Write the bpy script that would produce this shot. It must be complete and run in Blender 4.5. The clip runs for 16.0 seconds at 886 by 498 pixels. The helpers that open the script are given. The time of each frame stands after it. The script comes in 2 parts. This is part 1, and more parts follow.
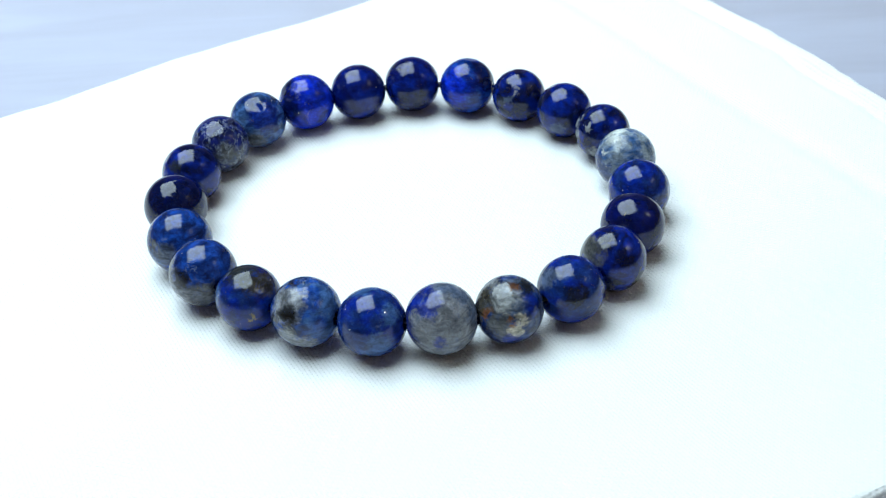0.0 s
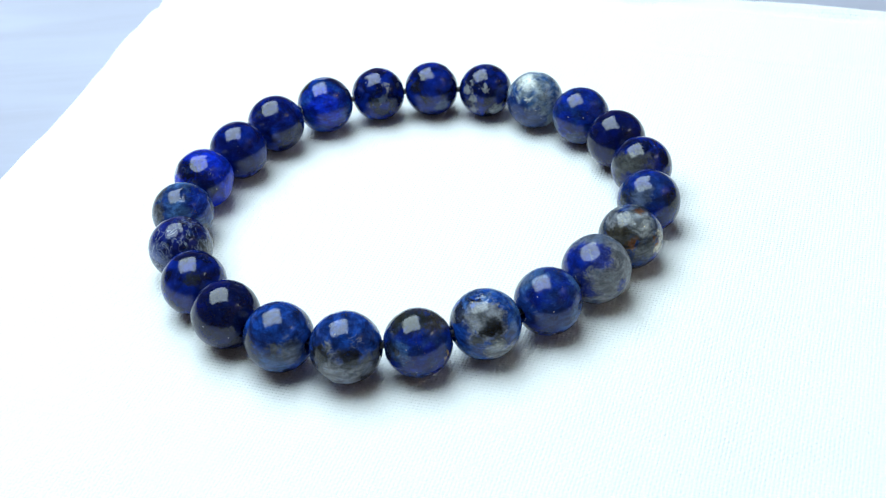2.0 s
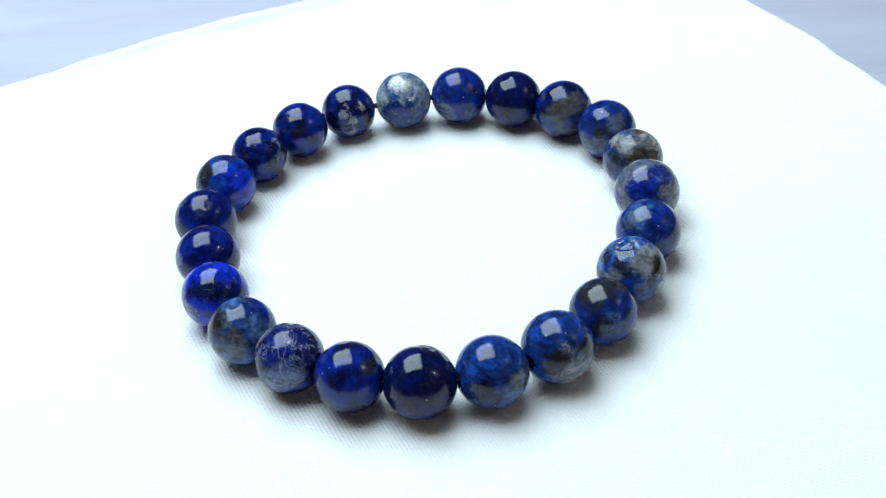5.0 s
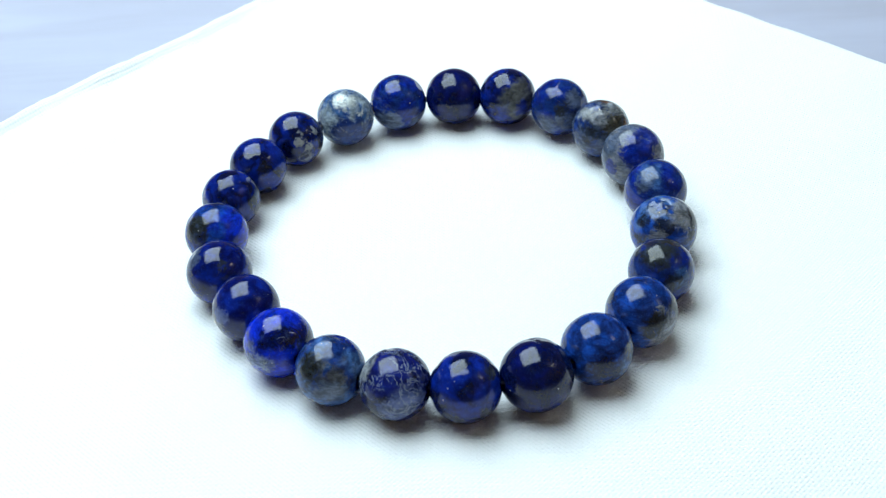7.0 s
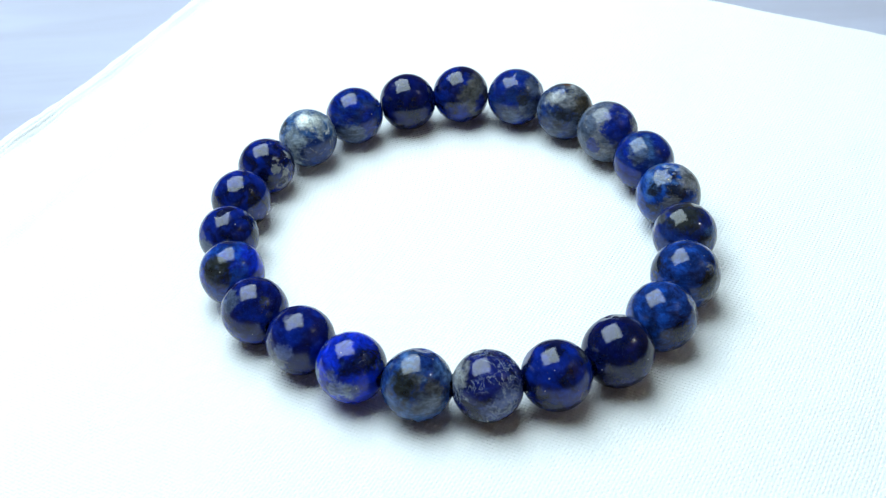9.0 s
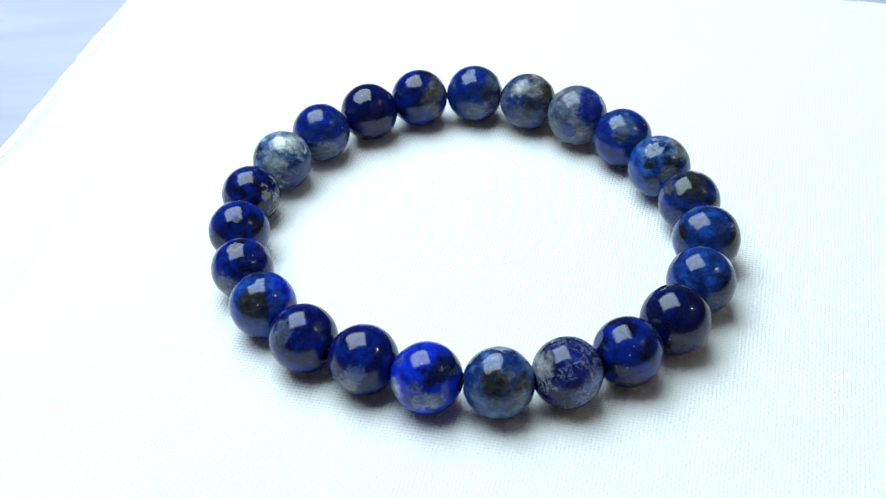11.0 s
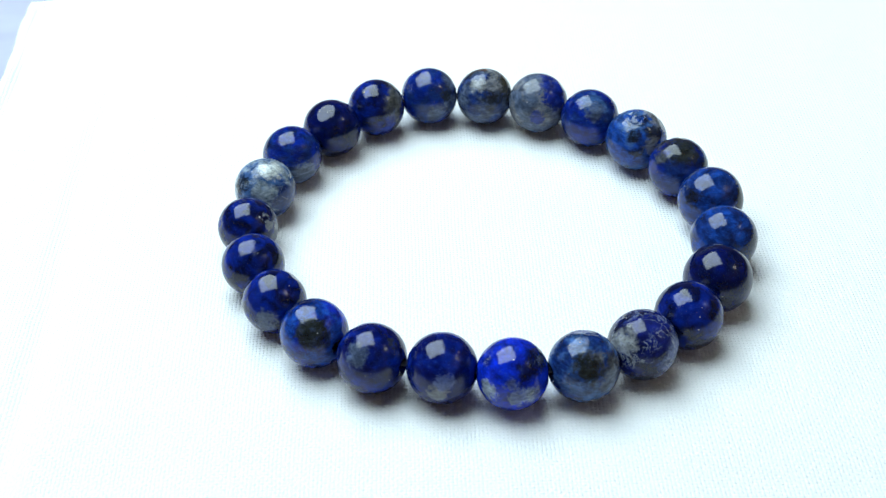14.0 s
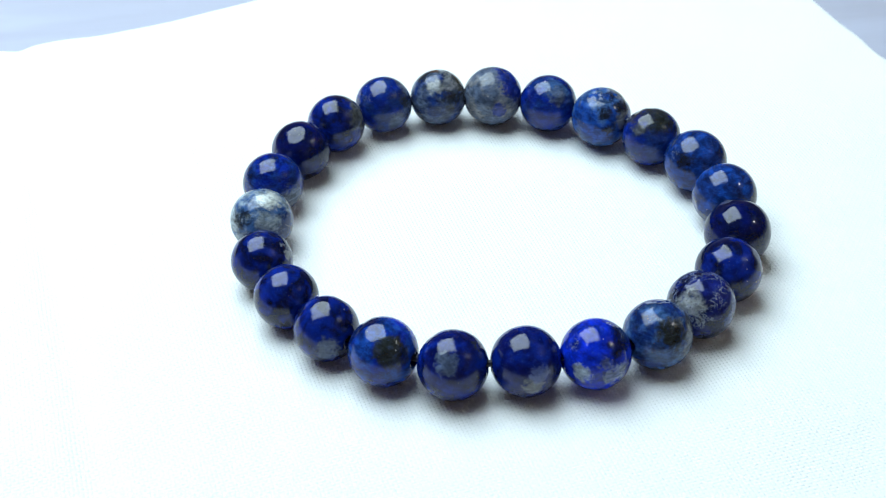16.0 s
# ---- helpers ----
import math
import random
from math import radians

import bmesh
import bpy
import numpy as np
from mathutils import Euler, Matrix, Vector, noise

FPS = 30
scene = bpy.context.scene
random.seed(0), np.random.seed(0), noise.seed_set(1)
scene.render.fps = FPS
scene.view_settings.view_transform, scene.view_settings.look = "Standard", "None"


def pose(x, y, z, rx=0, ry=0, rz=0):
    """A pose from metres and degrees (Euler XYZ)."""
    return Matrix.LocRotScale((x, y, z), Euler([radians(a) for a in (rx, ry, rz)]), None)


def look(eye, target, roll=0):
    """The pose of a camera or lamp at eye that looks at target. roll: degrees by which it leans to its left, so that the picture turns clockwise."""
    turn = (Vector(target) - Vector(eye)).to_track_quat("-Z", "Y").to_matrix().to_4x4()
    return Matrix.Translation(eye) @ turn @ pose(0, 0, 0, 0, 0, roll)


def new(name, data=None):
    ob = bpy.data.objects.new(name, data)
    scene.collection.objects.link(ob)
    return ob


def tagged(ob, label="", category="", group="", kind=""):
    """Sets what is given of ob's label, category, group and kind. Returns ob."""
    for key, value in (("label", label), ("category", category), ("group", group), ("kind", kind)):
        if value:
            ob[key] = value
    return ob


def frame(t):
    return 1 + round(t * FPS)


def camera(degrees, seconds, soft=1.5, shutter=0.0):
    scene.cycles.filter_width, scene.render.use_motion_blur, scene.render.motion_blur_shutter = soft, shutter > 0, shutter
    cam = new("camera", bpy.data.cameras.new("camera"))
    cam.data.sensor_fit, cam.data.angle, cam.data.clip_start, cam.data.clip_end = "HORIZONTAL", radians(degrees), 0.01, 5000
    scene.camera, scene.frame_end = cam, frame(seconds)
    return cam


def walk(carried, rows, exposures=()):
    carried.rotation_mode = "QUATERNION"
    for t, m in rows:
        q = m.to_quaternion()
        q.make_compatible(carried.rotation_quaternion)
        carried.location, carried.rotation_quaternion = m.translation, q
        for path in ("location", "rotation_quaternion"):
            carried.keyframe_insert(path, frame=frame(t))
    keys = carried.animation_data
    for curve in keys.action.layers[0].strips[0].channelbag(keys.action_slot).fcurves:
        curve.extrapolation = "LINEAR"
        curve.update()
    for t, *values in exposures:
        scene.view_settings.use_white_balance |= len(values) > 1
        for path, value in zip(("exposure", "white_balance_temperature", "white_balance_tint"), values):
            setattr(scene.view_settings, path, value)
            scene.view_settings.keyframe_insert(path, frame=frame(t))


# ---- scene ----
cam = camera(36.07, 16.0, soft=1.1)
cam.data.dof.use_dof = True
cam.data.dof.focus_distance = 0.170
cam.data.dof.aperture_fstop = 54.0

MM = 0.001
# the camera stands still on its tripod
EYE = Vector((-2.52, -148.10, 105.04)) * MM
AIM = Vector((-2.52, -6.03, 0.0)) * MM
CAMERA_POSE = look(EYE, AIM, -2.79)
walk(cam, [(0.0, CAMERA_POSE), (16.0, CAMERA_POSE)], exposures=[(0.0, 0.0, 6500, 10), (16.0, 0.0, 6500, 10)])

# turn of the cloth and the bracelet about the upright axis: seconds, degrees, slip in mm
TURN = [
    (0.0, -1.79, -1.77, -2.22), (0.5, 11.25, -0.19, -0.47), (1.0, 21.83, 0, 0), (1.5, 32.07, 0, 0),
    (2.0, 41.59, 0, 0), (2.5, 49.58, 0, 0), (3.0, 57.88, 0, 0), (3.5, 64.82, 0, 0), (4.0, 72.13, 0, 0),
    (6.5, 100.73, 0, 0), (7.0, 105.64, 0, 0), (7.5, 109.93, 0, 0), (8.0, 114.06, 0, 0), (8.5, 117.81, 0, 0),
    (9.0, 121.70, 0, 0), (11.5, 139.05, 0, 0), (12.0, 141.93, 0, 0), (12.5, 144.25, 0, 0), (13.0, 146.52, 0, 0),
    (13.5, 148.65, 0, 0), (14.0, 151.40, 0, 0), (14.5, 154.30, 0, 0), (15.0, 158.20, 0, 0), (15.5, 162.27, 0, 0),
    (16.0, 167.50, 0, 0),
]


# ---- light ----
def sky_world():
    world = bpy.data.worlds.new("sky")
    scene.world = world
    world.use_nodes = True
    nt = world.node_tree
    sky = nt.nodes.new("ShaderNodeTexSky")
    sky.sky_type, sky.sun_disc = "NISHITA", False
    sky.sun_elevation, sky.sun_rotation = radians(40), radians(-40)
    nt.nodes["Background"].inputs["Strength"].default_value = 0.1
    nt.links.new(sky.outputs[0], nt.nodes["Background"].inputs["Color"])


# a plain room; a square-cornered light panel hangs over the table
ROOM_TURN = 8.0
CEILING_Z = 1.55
PANEL_X, PANEL_Y, PANEL_Z, PANEL_WIDE, PANEL_LONG = -0.157, 0.212, 0.48, 0.465, 0.590
BULB_X, BULB_Y = 1.44, -0.51


def panel_light(watts, colour):
    """The light of the panel's white face."""
    data = bpy.data.lights.new("panel_light", "AREA")
    data.shape, data.size, data.size_y = "RECTANGLE", PANEL_WIDE, PANEL_LONG
    data.energy, data.color = watts, colour
    lamp = new("panel_light", data)
    lamp.matrix_world = pose(0, 0, 0, 0, 0, ROOM_TURN) @ pose(PANEL_X, PANEL_Y, PANEL_Z)
    return lamp


sky_world()
panel_light(6.28, (0.735, 0.925, 1.0))


# ---- materials ----
class Nodes:
    """A small writer of shader nodes."""

    def __init__(self, name):
        self.mat = bpy.data.materials.new(name)
        self.mat.use_nodes = True
        self.nt = self.mat.node_tree
        self.bsdf = self.nt.nodes["Principled BSDF"]

    def node(self, kind, **inputs):
        n = self.nt.nodes.new(kind)
        for key, value in inputs.items():
            self.set(n, key.replace("_", " "), value)
        return n

    def set(self, n, key, value):
        if isinstance(value, bpy.types.NodeSocket):
            self.nt.links.new(value, n.inputs[key])
        else:
            n.inputs[key].default_value = value

    def shade(self, key, value):
        self.set(self.bsdf, key, value)

    def math(self, op, a, b=0.0, c=0.0):
        n = self.nt.nodes.new("ShaderNodeMath")
        n.operation = op
        for i, v in enumerate((a, b, c)):
            self.set(n, i, v)
        return n.outputs[0]

    def vmath(self, op, a, b=(0, 0, 0), out=0):
        n = self.nt.nodes.new("ShaderNodeVectorMath")
        n.operation = op
        self.set(n, 0, a)
        self.set(n, 1, b)
        return n.outputs[out]

    def noise(self, vector, scale, detail=4.0, rough=0.55, distort=0.0):
        return self.node("ShaderNodeTexNoise", Vector=vector, Scale=scale, Detail=detail, Roughness=rough,
                         Distortion=distort).outputs["Fac"]

    def step(self, value, low, high):
        n = self.nt.nodes.new("ShaderNodeMapRange")
        n.interpolation_type = "SMOOTHSTEP"
        for i, v in enumerate((value, low, high)):
            self.set(n, i, v)
        return n.outputs[0]

    def mix(self, fac, a, b):
        n = self.nt.nodes.new("ShaderNodeMix")
        n.data_type = "RGBA"
        self.set(n, 0, fac)
        self.set(n, 6, a)
        self.set(n, 7, b)
        return n.outputs[2]

    def bump(self, height, strength, distance):
        return self.node("ShaderNodeBump", Height=height, Strength=strength, Distance=distance).outputs[0]

    def coords(self):
        return self.nt.nodes.new("ShaderNodeTexCoord").outputs["Object"]


def rgb(r, g, b):
    return (r, g, b, 1.0)


STONE = {
    "vivid": rgb(0.002, 0.022, 0.50), "royal": rgb(0.0015, 0.015, 0.205), "azure": rgb(0.006, 0.046, 0.275),
    "mid": rgb(0.006, 0.025, 0.14), "steel": rgb(0.040, 0.100, 0.260), "navy": rgb(0.0008, 0.0032, 0.034),
    "indigo": rgb(0.0008, 0.0045, 0.082), "violet": rgb(0.006, 0.012, 0.135), "lilac": rgb(0.09, 0.12, 0.29),
    "slate": rgb(0.078, 0.106, 0.175), "grey": rgb(0.175, 0.185, 0.210), "pale": rgb(0.27, 0.33, 0.38),
    "cream": rgb(0.60, 0.55, 0.44), "white": rgb(0.54, 0.58, 0.57), "olivegrey": rgb(0.078, 0.082, 0.082), "olive": rgb(0.018, 0.022, 0.022),
    "brown": rgb(0.034, 0.029, 0.018), "black": rgb(0.008, 0.009, 0.010), "rust": rgb(0.15, 0.052, 0.013),
    "gold": rgb(0.30, 0.23, 0.09), "ash": rgb(0.25, 0.265, 0.275),
}


def lapis(seed, radius, first, second, share, veins, pyrite, patches):
    """Polished lapis lazuli: two blues, patches of other minerals, pale veins and specks of pyrite."""
    n = Nodes("lapis_lazuli")
    rough = 0.06 if (first, second) == ("navy", "indigo") else 0.07
    calm = 0.6 if first in ("navy", "indigo") else 1.0
    unit = n.vmath("SCALE", n.coords())
    unit.node.inputs["Scale"].default_value = 1.0 / (radius * MM)
    p = n.vmath("ADD", unit, (seed * 7.31, seed * 3.17, seed * 5.93))
    cloud = n.noise(p, 1.7, 5, 0.55, 0.4)
    grain = n.noise(p, 9.0, 6, 0.72, 0.5)
    edge = n.noise(p, 3.4, 6, 0.62, 0.9)
    col = n.mix(n.step(cloud, 0.64 - share * 0.5, 0.84 - share * 0.5), STONE[first], STONE[second])
    for k, (name, way, degrees) in enumerate(patches):
        way = Vector(way).normalized()
        near = n.vmath("DOT_PRODUCT", unit, tuple(way), 1)
        limit = math.cos(radians(degrees * 1.18))
        uneven = 0.10 + 2.9 * (1 - limit)
        ragged = n.math("MULTIPLY_ADD", n.math("SUBTRACT", edge, 0.5), uneven, near)
        ragged = n.math("MULTIPLY_ADD", n.math("SUBTRACT", cloud, 0.5), (0.4 if k % 2 else -0.4) * uneven, ragged)
        speck = n.math("MULTIPLY_ADD", n.math("SUBTRACT", grain, 0.5), 0.42 * uneven, ragged)
        soft = 0.003 + 0.62 * (1 - limit)
        col = n.mix(n.math("MULTIPLY", n.step(speck, limit - soft, limit + soft), 0.88), col, STONE[name])
    # mottling of the mineral, coarse and fine
    def shade(fac, darker):
        return n.mix(fac, col, n.mix(1.0 - darker, rgb(0.003, 0.003, 0.006), col))
    blot = n.noise(n.vmath("ADD", p, (31.0, 5.0, 17.0)), 4.2, 5, 0.62)
    col = shade(n.math("MULTIPLY", n.step(blot, 0.46, 0.70), calm), 0.38)
    col = shade(n.math("MULTIPLY", n.step(n.noise(p, 13.0, 3, 0.6), 0.54, 0.74), calm), 0.46)
    pale = n.math("MULTIPLY", n.step(blot, 0.46, 0.26), 0.26 * calm * (0.5 + veins))
    tint = rgb(0.25, 0.26, 0.27) if first in ("olivegrey", "grey") else rgb(0.06, 0.12, 0.36)
    col = n.mix(pale, col, tint)
    # streaky lighter and darker mineral, finer than the patches
    streak = n.node("ShaderNodeMapping", Vector=p)
    streak.inputs["Rotation"].default_value = (seed * 1.3, seed * 2.1, seed * 0.7)
    streak.inputs["Scale"].default_value = (1.0, 1.0, 2.1)
    fine = n.noise(streak.outputs[0], 2.7, 8, 0.66, 0.5)
    swing = 1.35 if first in ("azure", "mid") else calm
    lift = n.math("MULTIPLY_ADD", n.step(fine, 0.34, 0.70), 0.95 * swing, 1 - 0.42 * swing)
    scaled = n.vmath("SCALE", col)
    n.set(scaled.node, "Scale", lift)
    col = scaled
    light = n.math("MULTIPLY", n.step(n.noise(p, 24.0, 2, 0.6), 0.58, 0.76), 0.26)
    col = n.mix(light, col, tint)
    if (first, second) == ("navy", "indigo"):
        flakes = n.math("MULTIPLY", n.step(n.noise(p, 16.0, 3, 0.7), 0.54, 0.70), 0.5)
        col = n.mix(flakes, col, rgb(0.009, 0.015, 0.075))
    # pale threads of calcite, in places
    thread = n.math("ABSOLUTE", n.math("SUBTRACT", n.noise(p, 2.6, 7, 0.65, 0.9), 0.5))
    where = n.step(n.noise(p, 1.3, 4), 0.68 - 0.3 * veins, 0.80 - 0.3 * veins)
    fac = n.math("MULTIPLY", n.step(thread, 0.030, 0.0), n.math("MULTIPLY", where, min(1.0, 0.25 + veins * 0.6)))
    col = n.mix(fac, col, rgb(0.28, 0.33, 0.42))
    # small dark pits
    holes = n.node("ShaderNodeTexVoronoi", Vector=p, Scale=7.5)
    pit = n.math("MULTIPLY", n.step(holes.outputs["Distance"], 0.15, 0.08), n.step(n.noise(p, 1.9, 3), 0.48, 0.56))
    col = n.mix(n.math("MULTIPLY", pit, 0.85), col, STONE["black"])
    # pyrite
    cells = n.node("ShaderNodeTexVoronoi", Vector=p, Scale=13.0)
    fleck = n.math("MULTIPLY", n.step(cells.outputs["Distance"], 0.18, 0.09),
                   n.step(n.noise(p, 2.2, 3), 0.66 - 0.16 * pyrite, 0.70 - 0.16 * pyrite))
    col = n.mix(fleck, col, STONE["gold"])
    # single bright grains, their glint painted into the colour
    sparse = n.node("ShaderNodeTexVoronoi", Vector=p, Scale=2.2)
    glint = n.math("MULTIPLY", n.step(sparse.outputs["Distance"], 0.050, 0.028), 0.8)
    col = n.mix(glint, col, rgb(0.55, 0.58, 0.62))
    n.shade("Base Color", col)
    n.shade("Metallic", n.math("MULTIPLY", fleck, 0.8))
    n.shade("Roughness", n.math("MULTIPLY_ADD", n.step(n.noise(p, 5.0, 4), 0.50, 0.72), 0.09, 0.035))
    n.shade("IOR", 1.45)
    pits = n.step(n.noise(p, 17.0, 2), 0.28, 0.36)
    n.shade("Normal", n.bump(n.math("MULTIPLY_ADD", pits, 0.8, n.noise(p, 30.0, 2)), rough, 0.00012))
    return n.mat


def cotton():
    """White cotton, plain weave, about two threads to the millimetre."""
    n = Nodes("white_cotton")
    p = n.coords()
    turn = n.node("ShaderNodeMapping", Vector=p)
    turn.inputs["Rotation"].default_value = (0, 0, radians(-29))
    wob = n.noise(p, 90.0, 3)
    sway = n.vmath("ADD", turn.outputs[0], n.node("ShaderNodeCombineXYZ", X=n.math("MULTIPLY", wob, 0.0005),
                                                  Y=n.math("MULTIPLY", wob, -0.0005)).outputs[0])
    xyz = n.node("ShaderNodeSeparateXYZ", Vector=sway)
    pitch = math.pi / 0.00045
    warp = n.math("SINE", n.math("MULTIPLY", xyz.outputs[0], pitch))
    weft = n.math("SINE", n.math("MULTIPLY", xyz.outputs[1], pitch))
    over = n.math("MULTIPLY", n.math("MULTIPLY", warp, weft), 0.5)
    threads = n.math("ADD", n.math("ABSOLUTE", warp), n.math("ABSOLUTE", weft))
    weave = n.math("ADD", n.math("SUBTRACT", threads, 1.2), over)
    slub = n.noise(sway, 900.0, 2)
    height = n.math("MULTIPLY_ADD", slub, 0.8, weave)
    # slight shade in the gaps of the weave put into the colour, plus random tone
    tone = n.math("MULTIPLY_ADD", n.step(weave, -0.9, 0.1), 0.22, n.math("MULTIPLY_ADD", n.noise(p, 40.0, 4), 0.2, 0.58))
    n.shade("Base Color", n.mix(tone, rgb(0.85, 0.853, 0.86), rgb(0.915, 0.917, 0.92)))
    n.shade("Roughness", 0.9)
    n.shade("Specular IOR Level", 0.2)
    n.shade("Sheen Weight", 0.15)
    soft = n.bump(n.noise(p, 60.0, 3, 0.5), 0.25, 0.002)
    fine = n.node("ShaderNodeBump", Height=height, Strength=0.44, Distance=0.00015, Normal=soft)
    n.shade("Normal", fine.outputs[0])
    return n.mat


def table_wood():
    """Pale lavender-grey laminate with a faint long grain and a dull shine."""
    n = Nodes("grey_laminate")
    p = n.coords()
    grain = n.node("ShaderNodeMapping", Vector=p)
    grain.inputs["Scale"].default_value = (2.0, 16.0, 1.0)
    g = n.noise(grain.outputs[0], 6.0, 6, 0.6, 0.6)
    col = n.mix(n.step(g, 0.35, 0.7), rgb(0.43, 0.43, 0.53), rgb(0.475, 0.485, 0.60))
    n.shade("Base Color", n.mix(n.step(n.noise(p, 14.0, 3), 0.5, 0.75), col, rgb(0.40, 0.385, 0.46)))
    n.shade("Roughness", n.math("MULTIPLY_ADD", g, 0.12, 0.5))
    n.shade("Specular IOR Level", 0.06)
    n.shade("Normal", n.bump(g, 0.05, 0.001))
    return n.mat


def paint(name, colour):
    n = Nodes(name)
    p = n.coords()
    n.shade("Base Color", n.mix(n.noise(p, 3.0, 5), rgb(*[c * 0.92 for c in colour]), rgb(*colour)))
    n.shade("Roughness", 0.8)
    n.shade("Normal", n.bump(n.noise(p, 180.0, 3), 0.1, 0.002))
    return n.mat


def elastic():
    n = Nodes("elastic_cord")
    n.shade("Base Color", n.mix(n.noise(n.coords(), 4000.0, 2), rgb(0.01, 0.01, 0.014), rgb(0.03, 0.03, 0.04)))
    n.shade("Roughness", 0.5)
    return n.mat


# ---- meshes ----
def mesh_object(name, bm, material, smooth=True):
    data = bpy.data.meshes.new(name)
    bm.normal_update()
    bm.to_mesh(data)
    bm.free()
    data.materials.append(material)
    if smooth:
        data.polygons.foreach_set("use_smooth", [True] * len(data.polygons))
    return new(name, data)


def part(name, bm, material, parent, label=""):
    ob = mesh_object(name, bm, material)
    ob.parent = parent
    return tagged(ob, label)


def box(bm, low, high):
    made = bmesh.ops.create_cube(bm, size=1.0)["verts"]
    for v in made:
        v.co = Vector([low[i] + (v.co[i] + 0.5) * (high[i] - low[i]) for i in range(3)])


# ---- the room: table, with unseen walls and ceiling added to close the place ----
TABLE_Z = -3.6 * MM
# unseen walls and ceiling: warm, bright colours that bounce fill into the shadows
WALL_COLOUR, CEILING_COLOUR = (0.88, 0.72, 0.54), (0.88, 0.83, 0.75)


def structure(name, boxes, material, label, category):
    bm = bmesh.new()
    for low, high in boxes:
        box(bm, low, high)
    ob = mesh_object(name, bm, material, False)
    ob.matrix_world = pose(0, 0, 0, 0, 0, ROOM_TURN)
    return tagged(ob, label, category, kind="structure")


def room():
    wall = paint("wall_paint", WALL_COLOUR)
    cream = paint("ceiling_paint", CEILING_COLOUR)
    x0, x1, y0, y1, low, top = -1.5, 1.6, -1.4, 1.7, -0.75, CEILING_Z
    structure("floor", [((x0 - 0.1, y0 - 0.1, low - 0.05), (x1 + 0.1, y1 + 0.1, low))],
              paint("floor_paint", (0.36, 0.27, 0.19)), "plain brown floor below the table", "floor")
    structure("ceiling", [((x0 - 0.1, y0 - 0.1, top), (x1 + 0.1, y1 + 0.1, top + 0.1))], cream, "plain cream unseen ceiling, added to bounce light", "ceiling")
    structure("wall_north", [((x0, y1, low), (x1, y1 + 0.1, top))], wall, "plain beige unseen wall, added to bounce warm light", "wall")
    structure("wall_south", [((x0, y0 - 0.1, low), (x1, y0, top))], wall, "plain beige unseen wall, added to bounce warm light", "wall")
    structure("wall_east", [((x1, y0 - 0.1, low), (x1 + 0.1, y1 + 0.1, top))], wall, "plain beige unseen wall, added to bounce warm light", "wall")
    structure("wall_west", [((x0 - 0.1, y0 - 0.1, low), (x0, y1 + 0.1, top))], wall, "plain beige unseen wall, added to bounce warm light", "wall")


def panel_lamp():
    """The light panel: a flat white housing on a rod from the ceiling."""
    thing = tagged(new("panel_lamp"), "flat rectangular white light panel hanging from the ceiling", "lamp")
    thing.matrix_world = pose(0, 0, 0, 0, 0, ROOM_TURN) @ pose(PANEL_X, PANEL_Y, PANEL_Z)
    white = paint("panel_paint", (0.75, 0.75, 0.75))
    a, b = PANEL_WIDE / 2, PANEL_LONG / 2
    bm = bmesh.new()
    box(bm, (-a - 0.012, -b - 0.012, 0.004), (a + 0.012, b + 0.012, 0.03))
    bmesh.ops.bevel(bm, geom=bm.edges[:], offset=0.004, segments=2, affect="EDGES")
    part("housing", bm, white, thing)
    bm = bmesh.new()
    made = bmesh.ops.create_cone(bm, cap_ends=True, segments=24, radius1=0.010, radius2=0.010,
                                 depth=CEILING_Z - PANEL_Z - 0.03)["verts"]
    bmesh.ops.translate(bm, verts=made, vec=(0, 0, (CEILING_Z - PANEL_Z + 0.03) / 2))
    part("rod", bm, white, thing)


def ceiling_lamp():
    """The small bulb that glints in every bead."""
    thing = tagged(new("ceiling_lamp"), "small round lit bulb in a white holder on the ceiling", "lamp")
    thing.matrix_world = pose(0, 0, 0, 0, 0, ROOM_TURN) @ pose(BULB_X, BULB_Y, CEILING_Z)
    bm = bmesh.new()
    for low, high, r0, r1 in ((-0.012, 0.0, 0.05, 0.05), (-0.045, -0.012, 0.020, 0.026)):
        made = bmesh.ops.create_cone(bm, cap_ends=True, segments=32, radius1=r0, radius2=r1, depth=high - low)["verts"]
        bmesh.ops.translate(bm, verts=made, vec=(0, 0, (low + high) / 2))
    part("holder", bm, paint("white_plastic", (0.8, 0.8, 0.78)), thing)
    bm = bmesh.new()
    bmesh.ops.create_icosphere(bm, subdivisions=3, radius=0.027)
    for v in bm.verts:
        if v.co.z > 0:
            v.co.x, v.co.y = v.co.x * (1 - 9 * v.co.z), v.co.y * (1 - 9 * v.co.z)
        v.co.z -= 0.070
    n = Nodes("bulb_glass")
    n.shade("Base Color", rgb(0.9, 0.9, 0.88))
    n.shade("Emission Color", rgb(0.8, 0.92, 1.0))
    n.shade("Emission Strength", 170.0)
    part("bulb", bm, n.mat, thing, "round glowing bulb")


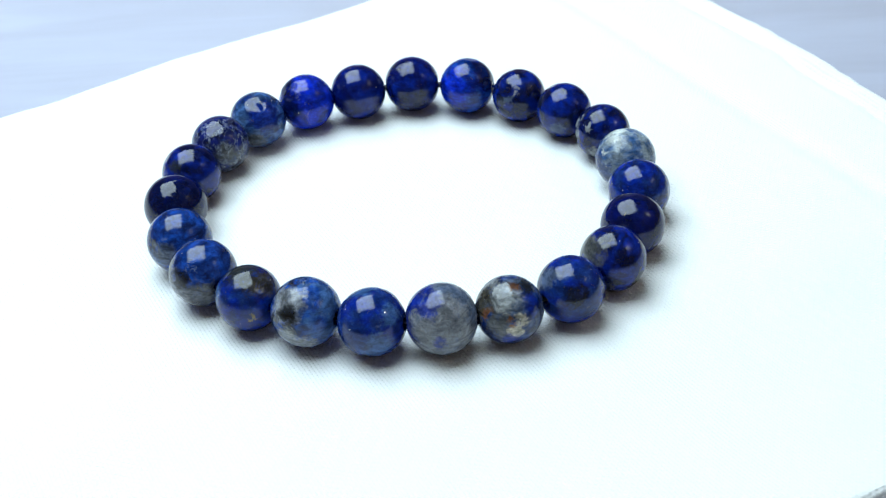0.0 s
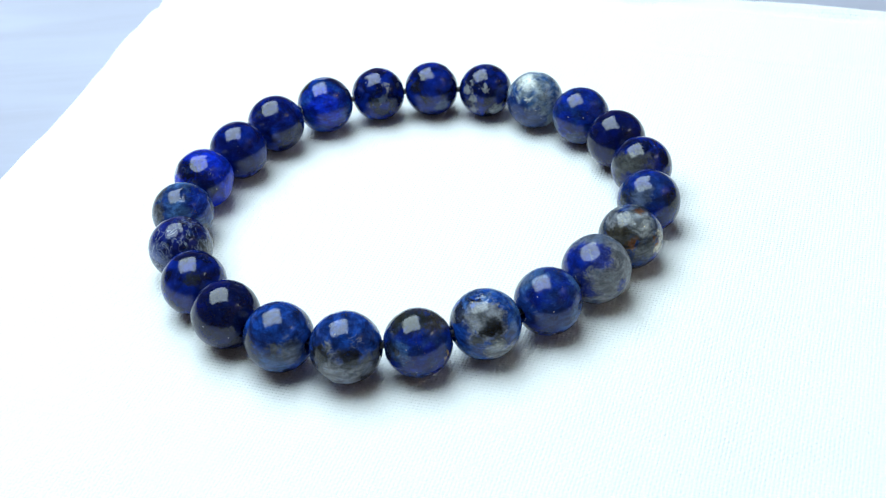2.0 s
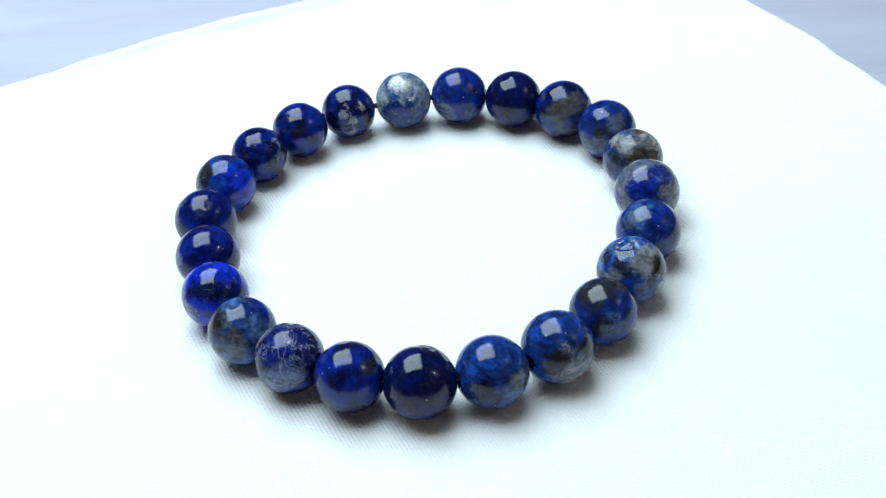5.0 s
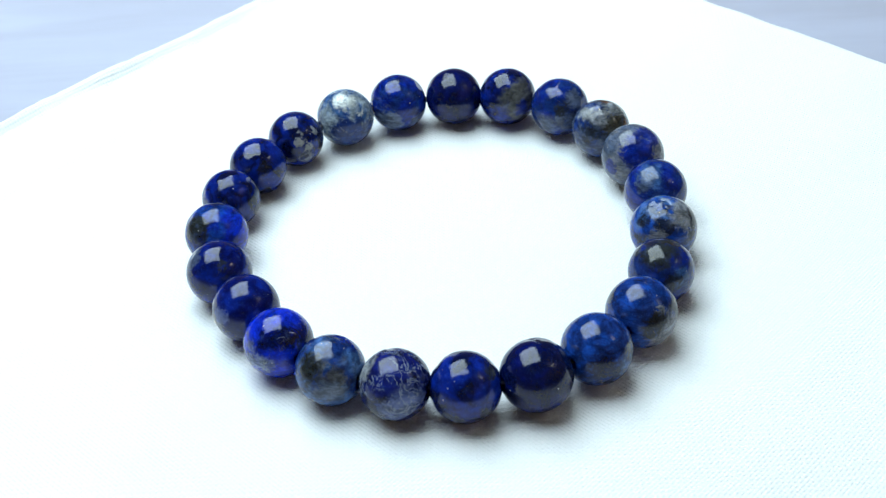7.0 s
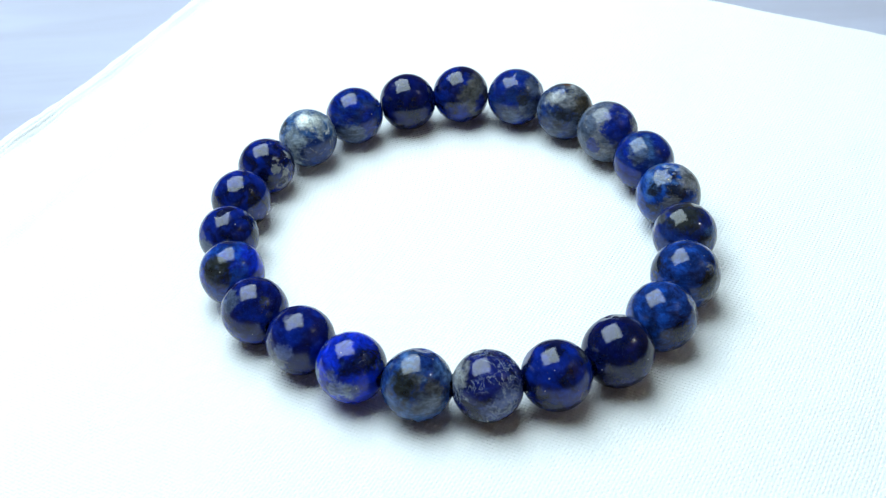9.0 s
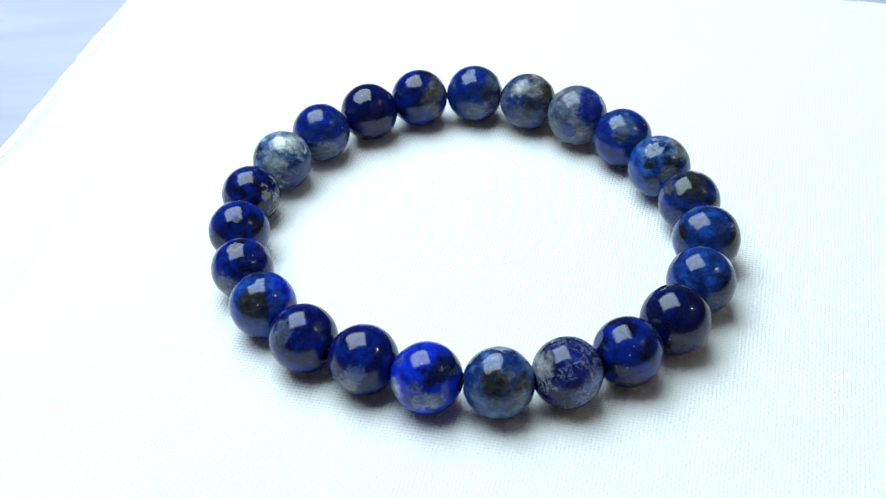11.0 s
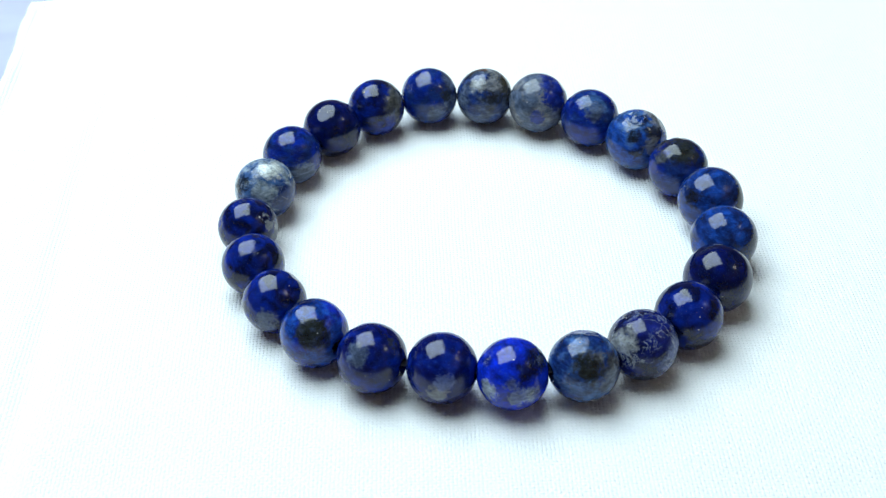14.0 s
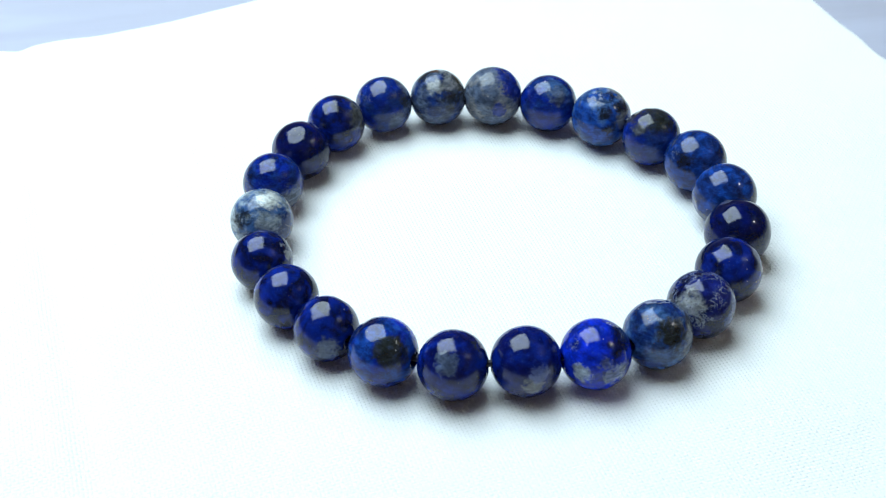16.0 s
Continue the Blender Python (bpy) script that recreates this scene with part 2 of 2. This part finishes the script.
def table():
    wood = table_wood()
    thing = tagged(new("table"), "pale lavender-grey laminate table with a dull shine", "table")
    thing.location = (0, 0.1, TABLE_Z)
    bm = bmesh.new()
    box(bm, (-0.6, -0.4, -0.025), (0.6, 0.4, 0))
    bmesh.ops.bevel(bm, geom=bm.edges[:], offset=0.004, segments=3, affect="EDGES")
    part("tabletop", bm, wood, thing)
    for x in (-0.54, 0.54):
        for y in (-0.34, 0.34):
            bm = bmesh.new()
            box(bm, (x - 0.025, y - 0.025, -0.75 - TABLE_Z), (x + 0.025, y + 0.025, -0.025))
            bmesh.ops.bevel(bm, geom=bm.edges[:], offset=0.003, segments=2, affect="EDGES")
            part("leg", bm, wood, thing)


# ---- the cloth ----
def slope(x, y):
    """Height of the cloth's face under the bracelet, in mm: it leans a little."""
    near = 1.0 / (1.0 + (math.hypot(x + 5, y - 4) / 48) ** 6)
    return 0.340 + 0.0203 * x + -0.0219 * y + near * (-0.000132 * (x * x - y * y) + -0.000595 * x * y)


CORNERS = [Vector((25.8, 98.6)), Vector((95.0, -24.5)), Vector((-31.0, -97.0)), Vector((-99.4, 17.7))]


def cloth():
    steps = 180
    bm = bmesh.new()
    centre = sum(CORNERS, Vector((0, 0))) / 4

    def place(u, v):
        q = (CORNERS[0] * (1 - u) + CORNERS[1] * u) * (1 - v) + (CORNERS[3] * (1 - u) + CORNERS[2] * u) * v
        # uneven outline
        rim = min(u, 1 - u, v, 1 - v)
        wave = noise.noise((q.x * 0.055, q.y * 0.055, 3.0)) * 0.6 + noise.noise((q.x * 0.17, q.y * 0.17, 7.0)) * 0.4
        wave += noise.noise((q.x * 0.42, q.y * 0.42, 11.0)) * 0.35 * max(0.0, 1 - v * 20)
        q = q + (q - centre).normalized() * wave * max(0.0, 1 - rim * 12)
        edge = rim * 146.0
        z = slope(q.x, q.y)
        away = max(0.0, (Vector((q.x + 5, q.y - 4)).length - 38) / 40)
        z += min(1.0, away) * 1.3 * noise.noise((q.x * 0.03, q.y * 0.03, 1.0))
        z += min(1.0, away) * 0.25 * noise.noise((q.x * 0.11, q.y * 0.11, 5.0))
        # the side that stands a little off the table
        lift = max(0.0, 1 - (1 - u) * 146.0 / 30) ** 1.5 * math.exp(-((v - 0.55) / 0.28) ** 2)
        z += 2.6 * lift
        q = q - Vector((0.49, -0.87)) * 2.3 * lift
        # rolled hem and the crease beside it
        hem = 0.8 * math.exp(-((edge - 1.1) / 0.9) ** 2) - 1.2 * math.exp(-((edge - 3.4) / 1.3) ** 2)
        z += (hem if v * 146.0 < 9 else 0.0) * (0.7 + 0.6 * noise.noise((q.x * 0.09, q.y * 0.09, 9.0)))
        if v * 150 < 40:
            z -= 0.6 * math.exp(-((v * 150 - 19 - 1.5 * noise.noise((q.x * 0.05, 0, 2.0))) / 2.0) ** 2)
        # rounded rim
        drop = max(0.0, 1 - edge / 0.9)
        z -= 0.9 * drop * drop
        return Vector((q.x, q.y, z)) * MM

    # closer rows near the rim
    ticks = [0.5 - 0.5 * math.copysign(abs(1 - 2 * i / steps) ** 0.8, 1 - 2 * i / steps) for i in range(steps + 1)]
    top = [[bm.verts.new(place(u, v)) for u in ticks] for v in ticks]
    for i in range(steps):
        for j in range(steps):
            bm.faces.new((top[i][j], top[i + 1][j], top[i + 1][j + 1], top[i][j + 1]))
    # folded layers down to the table
    loop = ([top[0][j] for j in range(steps)] + [top[i][steps] for i in range(steps)]
            + [top[steps][j] for j in range(steps, 0, -1)] + [top[i][0] for i in range(steps, 0, -1)])
    out = [bm.verts.new(((v.co.x) * 1.003, (v.co.y) * 1.003, v.co.z * 0.6 + TABLE_Z * 0.4)) for v in loop]
    low = [bm.verts.new((v.co.x * 0.995, v.co.y * 0.995, TABLE_Z + 0.0001)) for v in loop]
    for a, b in ((loop, out), (out, low)):
        for i in range(len(loop)):
            k = (i + 1) % len(loop)
            bm.faces.new((a[i], a[k], b[k], b[i]))
    bm.faces.new(low)
    bmesh.ops.recalc_face_normals(bm, faces=bm.faces[:])
    ob = mesh_object("cloth", bm, cotton())
    return tagged(ob, "white woven cotton cloth folded square under the bracelet", "cloth")


# ---- the bracelet ----
BEADS = []


def bead_mesh(radius, way, seed, chips):
    """A ball drilled along way, with slight flats from the polishing and chips out of its face."""
    bm = bmesh.new()
    bmesh.ops.create_icosphere(bm, subdivisions=5, radius=1.0)
    rnd = random.Random(seed)
    flats = []
    for _ in range(10):
        d = Vector((rnd.gauss(0, 1), rnd.gauss(0, 1), rnd.gauss(0, 1))).normalized()
        flats.append((d, 1 - rnd.uniform(0.006, 0.030)))
    chips = [(Vector(c).normalized(), math.cos(radians(wide)), deep) for c, wide, deep in chips]
    for v in bm.verts:
        d = v.co.normalized()
        r = 1 + 0.008 * noise.noise(d * 1.4 + Vector((seed * 3.1, 0, 0))) + 0.003 * noise.noise(d * 4 + Vector((0, seed, 0)))
        for f, limit in flats:
            c = d.dot(f)
            if c > 0.9:
                r = min(r, limit / c)
        for f, limit, deep in chips:
            c = d.dot(f) + 0.05 * noise.noise(d * 5 + Vector((seed, 0, 0)))
            if c > limit:
                into = min(1.0, (c - limit) / (1 - limit) * 4)
                r -= deep * into * (0.7 + 0.9 * abs(noise.noise(d * 9 + Vector((0, 0, seed)))))
        co = d * r
        c = abs(d.dot(way))
        side = math.sqrt(max(0.0, 1 - c * c))
        if side < 0.20:
            t = 1 - side / 0.20
            co -= way * math.copysign(0.30 * min(1.0, t * 1.8) + 0.015, d.dot(way))
        v.co = co * radius * MM
    return bm


def lapis_bead(thing, x, y, radius, first, second, share, veins, pyrite, patches, chips=()):
    BEADS.append((x, y, radius, first, second, share, veins, pyrite, patches, chips))


def bracelet():
    thing = tagged(new("bracelet"), "bracelet of polished blue lapis lazuli beads lying on white cloth", "bracelet")
    string_beads(thing)
    spots = [Vector((b[0], b[1], slope(b[0], b[1]) + b[2] + 0.02)) for b in BEADS]
    count = len(BEADS)
    for i, (x, y, radius, first, second, share, veins, pyrite, patches, chips) in enumerate(BEADS):
        way = (spots[(i + 1) % count] - spots[i - 1]).normalized()
        kind = "rusty" if any(p[0] == "rust" for p in patches) else first
        stone = lapis(i + 1, radius, first, second, share, veins, pyrite, patches)
        ob = part("bead", bead_mesh(radius, way, i + 1, chips), stone, thing, BEAD_LOOK[kind])
        ob.location = spots[i] * MM
    # the cord through them
    bm = bmesh.new()
    rings = []
    for i in range(count):
        a, b = spots[i], spots[(i + 1) % count]
        for k in range(4):
            at = a.lerp(b, k / 4)
            way = (b - a).normalized()
            side = way.cross(Vector((0, 0, 1))).normalized()
            up = side.cross(way)
            rings.append([bm.verts.new((at + (side * math.cos(w) + up * math.sin(w)) * 0.42) * MM)
                          for w in [2 * math.pi * s / 10 for s in range(10)]])
    for i in range(len(rings)):
        a, b = rings[i], rings[(i + 1) % len(rings)]
        for s in range(10):
            bm.faces.new((a[s], a[(s + 1) % 10], b[(s + 1) % 10], b[s]))
    bmesh.ops.recalc_face_normals(bm, faces=bm.faces[:])
    part("cord", bm, elastic(), thing, "thin black elastic cord")
    return thing


BEAD_LOOK = {
    "pale": "pale blue-white bead with blue patches",
    "navy": "dark navy bead", "rusty": "grey-brown bead with cream, blue and rusty patches", "indigo": "deep indigo bead", "royal": "royal blue bead with dark specks",
    "mid": "blue bead with grey mottling", "slate": "grey speckled bead with royal blue patches",
    "azure": "bright blue bead", "violet": "violet-blue bead with whitish mottling",
    "vivid": "vivid ultramarine bead with white veins",
}


def string_beads(thing):
    lapis_bead(thing, 24.22, 9.42, 4.08, 'pale', 'steel', 0.45, 0.50, 0.00,
               [('mid', (-0.82, -0.48, -0.32), 30), ('royal', (-0.99, 0.08, -0.08), 22),
                ('mid', (-0.96, 0.26, -0.12), 28), ('mid', (-0.99, 0.15, -0.05), 28),
                ('black', (0.35, 0.77, 0.54), 15), ('white', (-0.45, -0.1, 0.89), 14),
                ('white', (-0.42, 0.21, 0.88), 14), ('white', (-0.27, 0.11, 0.96), 12),
                ('white', (-0.75, -0.39, 0.53), 5)],
               [((-0.42, -0.41, 0.81), 16, 0.012)])
    lapis_bead(thing, 25.06, 1.29, 4.06, 'mid', 'royal', 0.50, 0.15, 0.20,
               [('slate', (-0.74, 0.57, -0.36), 22), ('slate', (-0.74, 0.64, -0.22), 24),
                ('slate', (-0.75, -0.48, -0.45), 18)])
    lapis_bead(thing, 23.41, -6.68, 4.06, 'navy', 'indigo', 0.50, 0.05, 0.35,
               [('indigo', (0.09, -1.0, -0.04), 20)],
               [((-0.19, -0.4, 0.9), 14, 0.008)])
    lapis_bead(thing, 20.25, -13.88, 4.06, 'royal', 'navy', 0.45, 0.05, 0.15,
               [('olivegrey', (-0.73, -0.45, 0.52), 24), ('olivegrey', (-0.95, -0.09, 0.29), 32),
                ('olivegrey', (-0.96, -0.13, 0.23), 20), ('olivegrey', (-0.86, -0.08, 0.51), 20),
                ('royal', (-0.98, -0.19, -0.02), 14)])
    lapis_bead(thing, 14.69, -19.76, 4.06, 'royal', 'mid', 0.50, 0.30, 0.40,
               [('black', (0.11, -0.91, 0.39), 17), ('slate', (-0.71, -0.23, 0.66), 16),
                ('slate', (-0.99, 0.15, 0.05), 18), ('olive', (-0.86, 0.28, 0.43), 11),
                ('slate', (-0.61, 0.74, -0.28), 18)])
    lapis_bead(thing, 7.32, -23.01, 4.03, 'mid', 'slate', 0.50, 0.20, 0.60,
               [('ash', (-0.19, -0.48, 0.86), 24), ('olivegrey', (-0.37, -0.91, 0.19), 22),
                ('olive', (0.5, -0.0, 0.87), 13), ('cream', (0.3, -0.9, 0.31), 11),
                ('cream', (0.15, -0.99, -0.03), 10), ('rust', (-0.63, -0.62, 0.47), 9),
                ('rust', (0.11, -0.18, 0.98), 8), ('rust', (0.07, -0.96, 0.28), 8), ('royal', (0.68, -0.5, 0.53), 14),
                ('royal', (0.02, -0.92, -0.4), 12), ('olivegrey', (-0.81, -0.25, 0.53), 26),
                ('ash', (-0.51, 0.06, 0.86), 14), ('rust', (-0.69, -0.61, 0.38), 8), ('ash', (-0.23, -0.69, 0.69), 10),
                ('brown', (-0.85, -0.15, 0.51), 22), ('grey', (-0.51, 0.33, 0.79), 14),
                ('olive', (-0.65, 0.66, 0.37), 16), ('ash', (-0.05, 0.63, 0.77), 12)],
               [((-0.31, -0.28, 0.91), 10, 0.012)])
    lapis_bead(thing, -0.53, -24.37, 4.24, 'slate', 'grey', 0.50, 0.15, 0.30,
               [('grey', (0.15, -0.82, 0.56), 34), ('royal', (-0.34, -0.35, 0.87), 20),
                ('royal', (-0.07, -1.0, -0.03), 9), ('royal', (-0.82, -0.58, 0.0), 16),
                ('royal', (-0.74, 0.14, 0.66), 26), ('royal', (-0.9, 0.02, 0.44), 14),
                ('grey', (-0.57, -0.8, 0.18), 20), ('royal', (-0.82, -0.01, 0.58), 14),
                ('royal', (-0.61, 0.48, 0.64), 12), ('royal', (-0.36, 0.93, -0.01), 11)])
    lapis_bead(thing, -8.65, -24.06, 4.08, 'royal', 'mid', 0.50, 0.20, 0.20,
               [('steel', (0.13, -0.97, -0.22), 26), ('steel', (0.6, -0.45, 0.66), 15),
                ('mid', (-0.46, -0.87, 0.18), 22), ('steel', (-0.3, 0.41, 0.86), 22),
                ('royal', (-0.02, 0.99, -0.15), 26), ('slate', (-0.37, 0.66, 0.66), 14)])
    lapis_bead(thing, -16.51, -21.57, 4.21, 'azure', 'steel', 0.45, 0.30, 0.50,
               [('ash', (-0.38, -0.63, 0.67), 22), ('black', (-0.38, -0.91, 0.16), 12),
                ('ash', (-0.01, -0.87, -0.5), 18), ('ash', (-0.78, -0.27, 0.57), 24),
                ('black', (-0.41, -0.71, 0.57), 14), ('black', (-0.81, -0.52, 0.27), 9),
                ('azure', (-0.96, -0.03, 0.27), 16), ('ash', (-0.45, -0.87, -0.2), 17),
                ('black', (-0.15, 0.19, 0.97), 13), ('grey', (-0.49, -0.35, 0.8), 18),
                ('azure', (-0.98, 0.08, 0.16), 17), ('black', (-0.42, -0.74, 0.53), 13),
                ('black', (-0.69, 0.33, 0.64), 13), ('black', (-0.32, 0.94, 0.14), 12),
                ('grey', (-0.76, 0.59, 0.28), 13), ('black', (-0.21, 0.81, 0.55), 12),
                ('azure', (0.47, 0.83, 0.29), 22)],
               [((-0.05, 0.18, 0.98), 15, 0.045)])
    lapis_bead(thing, -23.82, -17.95, 4.03, 'royal', 'mid', 0.50, 0.20, 0.60,
               [('brown', (0.62, -0.2, 0.76), 22), ('gold', (0.19, -0.98, -0.04), 5),
                ('olive', (-0.51, 0.24, 0.83), 14), ('brown', (0.22, -0.39, 0.89), 18),
                ('steel', (-0.94, -0.19, 0.27), 17), ('olive', (-0.18, -0.1, 0.98), 20),
                ('black', (-0.97, 0.03, 0.22), 14), ('olive', (-0.23, 0.64, 0.73), 20),
                ('olive', (-0.11, 0.34, 0.94), 24), ('olivegrey', (0.46, 0.55, 0.69), 12),
                ('mid', (-0.3, 0.95, 0.1), 28)],
               [((0.53, -0.38, 0.76), 12, 0.02), ((0.11, -0.46, 0.88), 8, 0.02)])
    lapis_bead(thing, -30.08, -12.57, 4.24, 'azure', 'mid', 0.50, 0.30, 0.30,
               [('olivegrey', (0.03, -0.98, -0.22), 28), ('grey', (-0.82, -0.55, -0.18), 32),
                ('black', (-0.52, -0.77, 0.39), 15), ('ash', (-0.82, -0.15, 0.55), 8),
                ('grey', (-0.92, -0.29, -0.24), 22), ('black', (-0.92, -0.08, 0.38), 13),
                ('black', (-0.97, 0.02, 0.24), 18), ('black', (0.28, 0.84, 0.46), 14)])
    lapis_bead(thing, -34.16, -5.31, 4.18, 'azure', 'mid', 0.55, 0.15, 0.15,
               [('slate', (-0.31, -0.93, 0.18), 20), ('olivegrey', (-0.6, -0.77, 0.21), 15),
                ('steel', (-0.79, -0.58, -0.2), 20), ('navy', (-0.93, 0.27, 0.26), 17),
                ('navy', (-0.99, 0.14, 0.01), 20)])
    lapis_bead(thing, -35.97, 2.65, 4.18, 'navy', 'indigo', 0.40, 0.02, 0.10,
               [],
               [((0.42, -0.2, 0.89), 13, 0.03), ((0.2, -0.6, 0.77), 9, 0.012)])
    lapis_bead(thing, -35.05, 10.62, 4.06, 'navy', 'royal', 0.50, 0.05, 0.35,
               [('olive', (-0.39, -0.59, 0.71), 10)])
    lapis_bead(thing, -32.04, 17.83, 4.06, 'violet', 'navy', 0.50, 0.90, 0.10,
               [('lilac', (-0.97, -0.04, 0.25), 20), ('lilac', (-0.93, 0.32, -0.16), 18),
                ('lilac', (-0.86, -0.48, 0.17), 11), ('ash', (0.31, 0.73, 0.61), 19),
                ('violet', (-0.42, 0.27, 0.87), 26), ('olivegrey', (0.41, -0.9, 0.11), 22)],
               [((0.43, -0.05, 0.9), 16, 0.03), ((-0.08, -0.43, 0.9), 14, 0.025)])
    lapis_bead(thing, -27.39, 24.08, 4.06, 'mid', 'steel', 0.50, 0.25, 0.70,
               [('olivegrey', (-0.93, 0.08, 0.36), 18), ('olivegrey', (-0.51, 0.53, 0.68), 18),
                ('slate', (-0.95, 0.3, 0.06), 18), ('olive', (-0.49, 0.7, 0.52), 18),
                ('olive', (-0.31, 0.71, 0.63), 15), ('olivegrey', (-0.08, -0.93, -0.36), 20),
                ('royal', (0.4, -0.71, 0.58), 28)],
               [((0.11, -0.46, 0.88), 16, 0.03)])
    lapis_bead(thing, -20.75, 28.61, 4.08, 'vivid', 'royal', 0.40, 0.35, 0.50,
               [('navy', (-0.56, -0.78, 0.26), 24), ('black', (-0.73, -0.24, 0.64), 16),
                ('navy', (-0.72, -0.18, 0.67), 16), ('lilac', (-0.82, 0.56, 0.04), 13),
                ('navy', (-0.7, -0.03, 0.71), 17), ('pale', (-0.65, 0.76, -0.09), 14),
                ('lilac', (-0.36, 0.85, 0.39), 9), ('pale', (0.27, 0.96, 0.08), 12),
                ('lilac', (-0.55, 0.83, 0.11), 11), ('navy', (-0.6, 0.38, 0.7), 15)])
    lapis_bead(thing, -13.20, 30.99, 4.06, 'indigo', 'royal', 0.40, 0.15, 0.15,
               [('grey', (-0.4, 0.92, -0.0), 13), ('grey', (-0.24, 0.96, -0.11), 13),
                ('lilac', (-0.49, 0.82, 0.31), 13)])
    lapis_bead(thing, -5.19, 32.84, 4.06, 'royal', 'indigo', 0.50, 0.10, 0.50,
               [('olive', (-0.64, -0.08, 0.76), 10), ('slate', (0.02, 0.74, 0.67), 14),
                ('navy', (0.04, -0.97, -0.23), 28)])
    lapis_bead(thing, 3.07, 31.75, 4.06, 'azure', 'royal', 0.50, 0.10, 0.30,
               [('olive', (-0.46, 0.67, 0.58), 22), ('olive', (-0.29, 0.69, 0.66), 18),
                ('olive', (-0.37, 0.6, 0.71), 15), ('navy', (0.69, -0.31, 0.66), 26),
                ('vivid', (-0.63, -0.7, 0.33), 32)])
    lapis_bead(thing, 10.62, 28.54, 3.87, 'navy', 'royal', 0.50, 0.15, 0.50,
               [('olive', (-0.69, -0.69, 0.2), 11), ('slate', (-0.41, -0.83, 0.38), 8),
                ('ash', (-0.2, -0.73, 0.65), 7), ('slate', (-0.28, 0.96, -0.05), 18)],
               [((-0.47, -0.67, 0.58), 11, 0.02)])
    lapis_bead(thing, 16.88, 23.64, 3.93, 'navy', 'royal', 0.50, 0.10, 0.50,
               [('slate', (-0.32, -0.9, -0.28), 14), ('black', (-0.87, -0.13, 0.47), 11)])
    lapis_bead(thing, 21.85, 17.25, 3.87, 'navy', 'royal', 0.45, 0.15, 0.50,
               [('ash', (-0.27, -0.89, -0.37), 11), ('ash', (-0.79, -0.03, 0.62), 6), ('ash', (-0.57, -0.48, 0.66), 5),
                ('ash', (-0.92, 0.04, 0.39), 5), ('ash', (-0.58, -0.47, 0.67), 5), ('ash', (-0.91, -0.19, 0.37), 5),
                ('ash', (-0.56, -0.63, 0.53), 5), ('grey', (-0.95, -0.15, -0.27), 12), ('ash', (-0.93, -0.31, 0.2), 8)])


room()
panel_lamp()
ceiling_lamp()
table()
the_cloth = cloth()
the_bracelet = bracelet()


def motions():
    rows = [(t, pose(dx * MM, dy * MM, 0, 0, 0, turn)) for t, turn, dx, dy in TURN]
    walk(the_cloth, rows)
    walk(the_bracelet, rows)


motions()
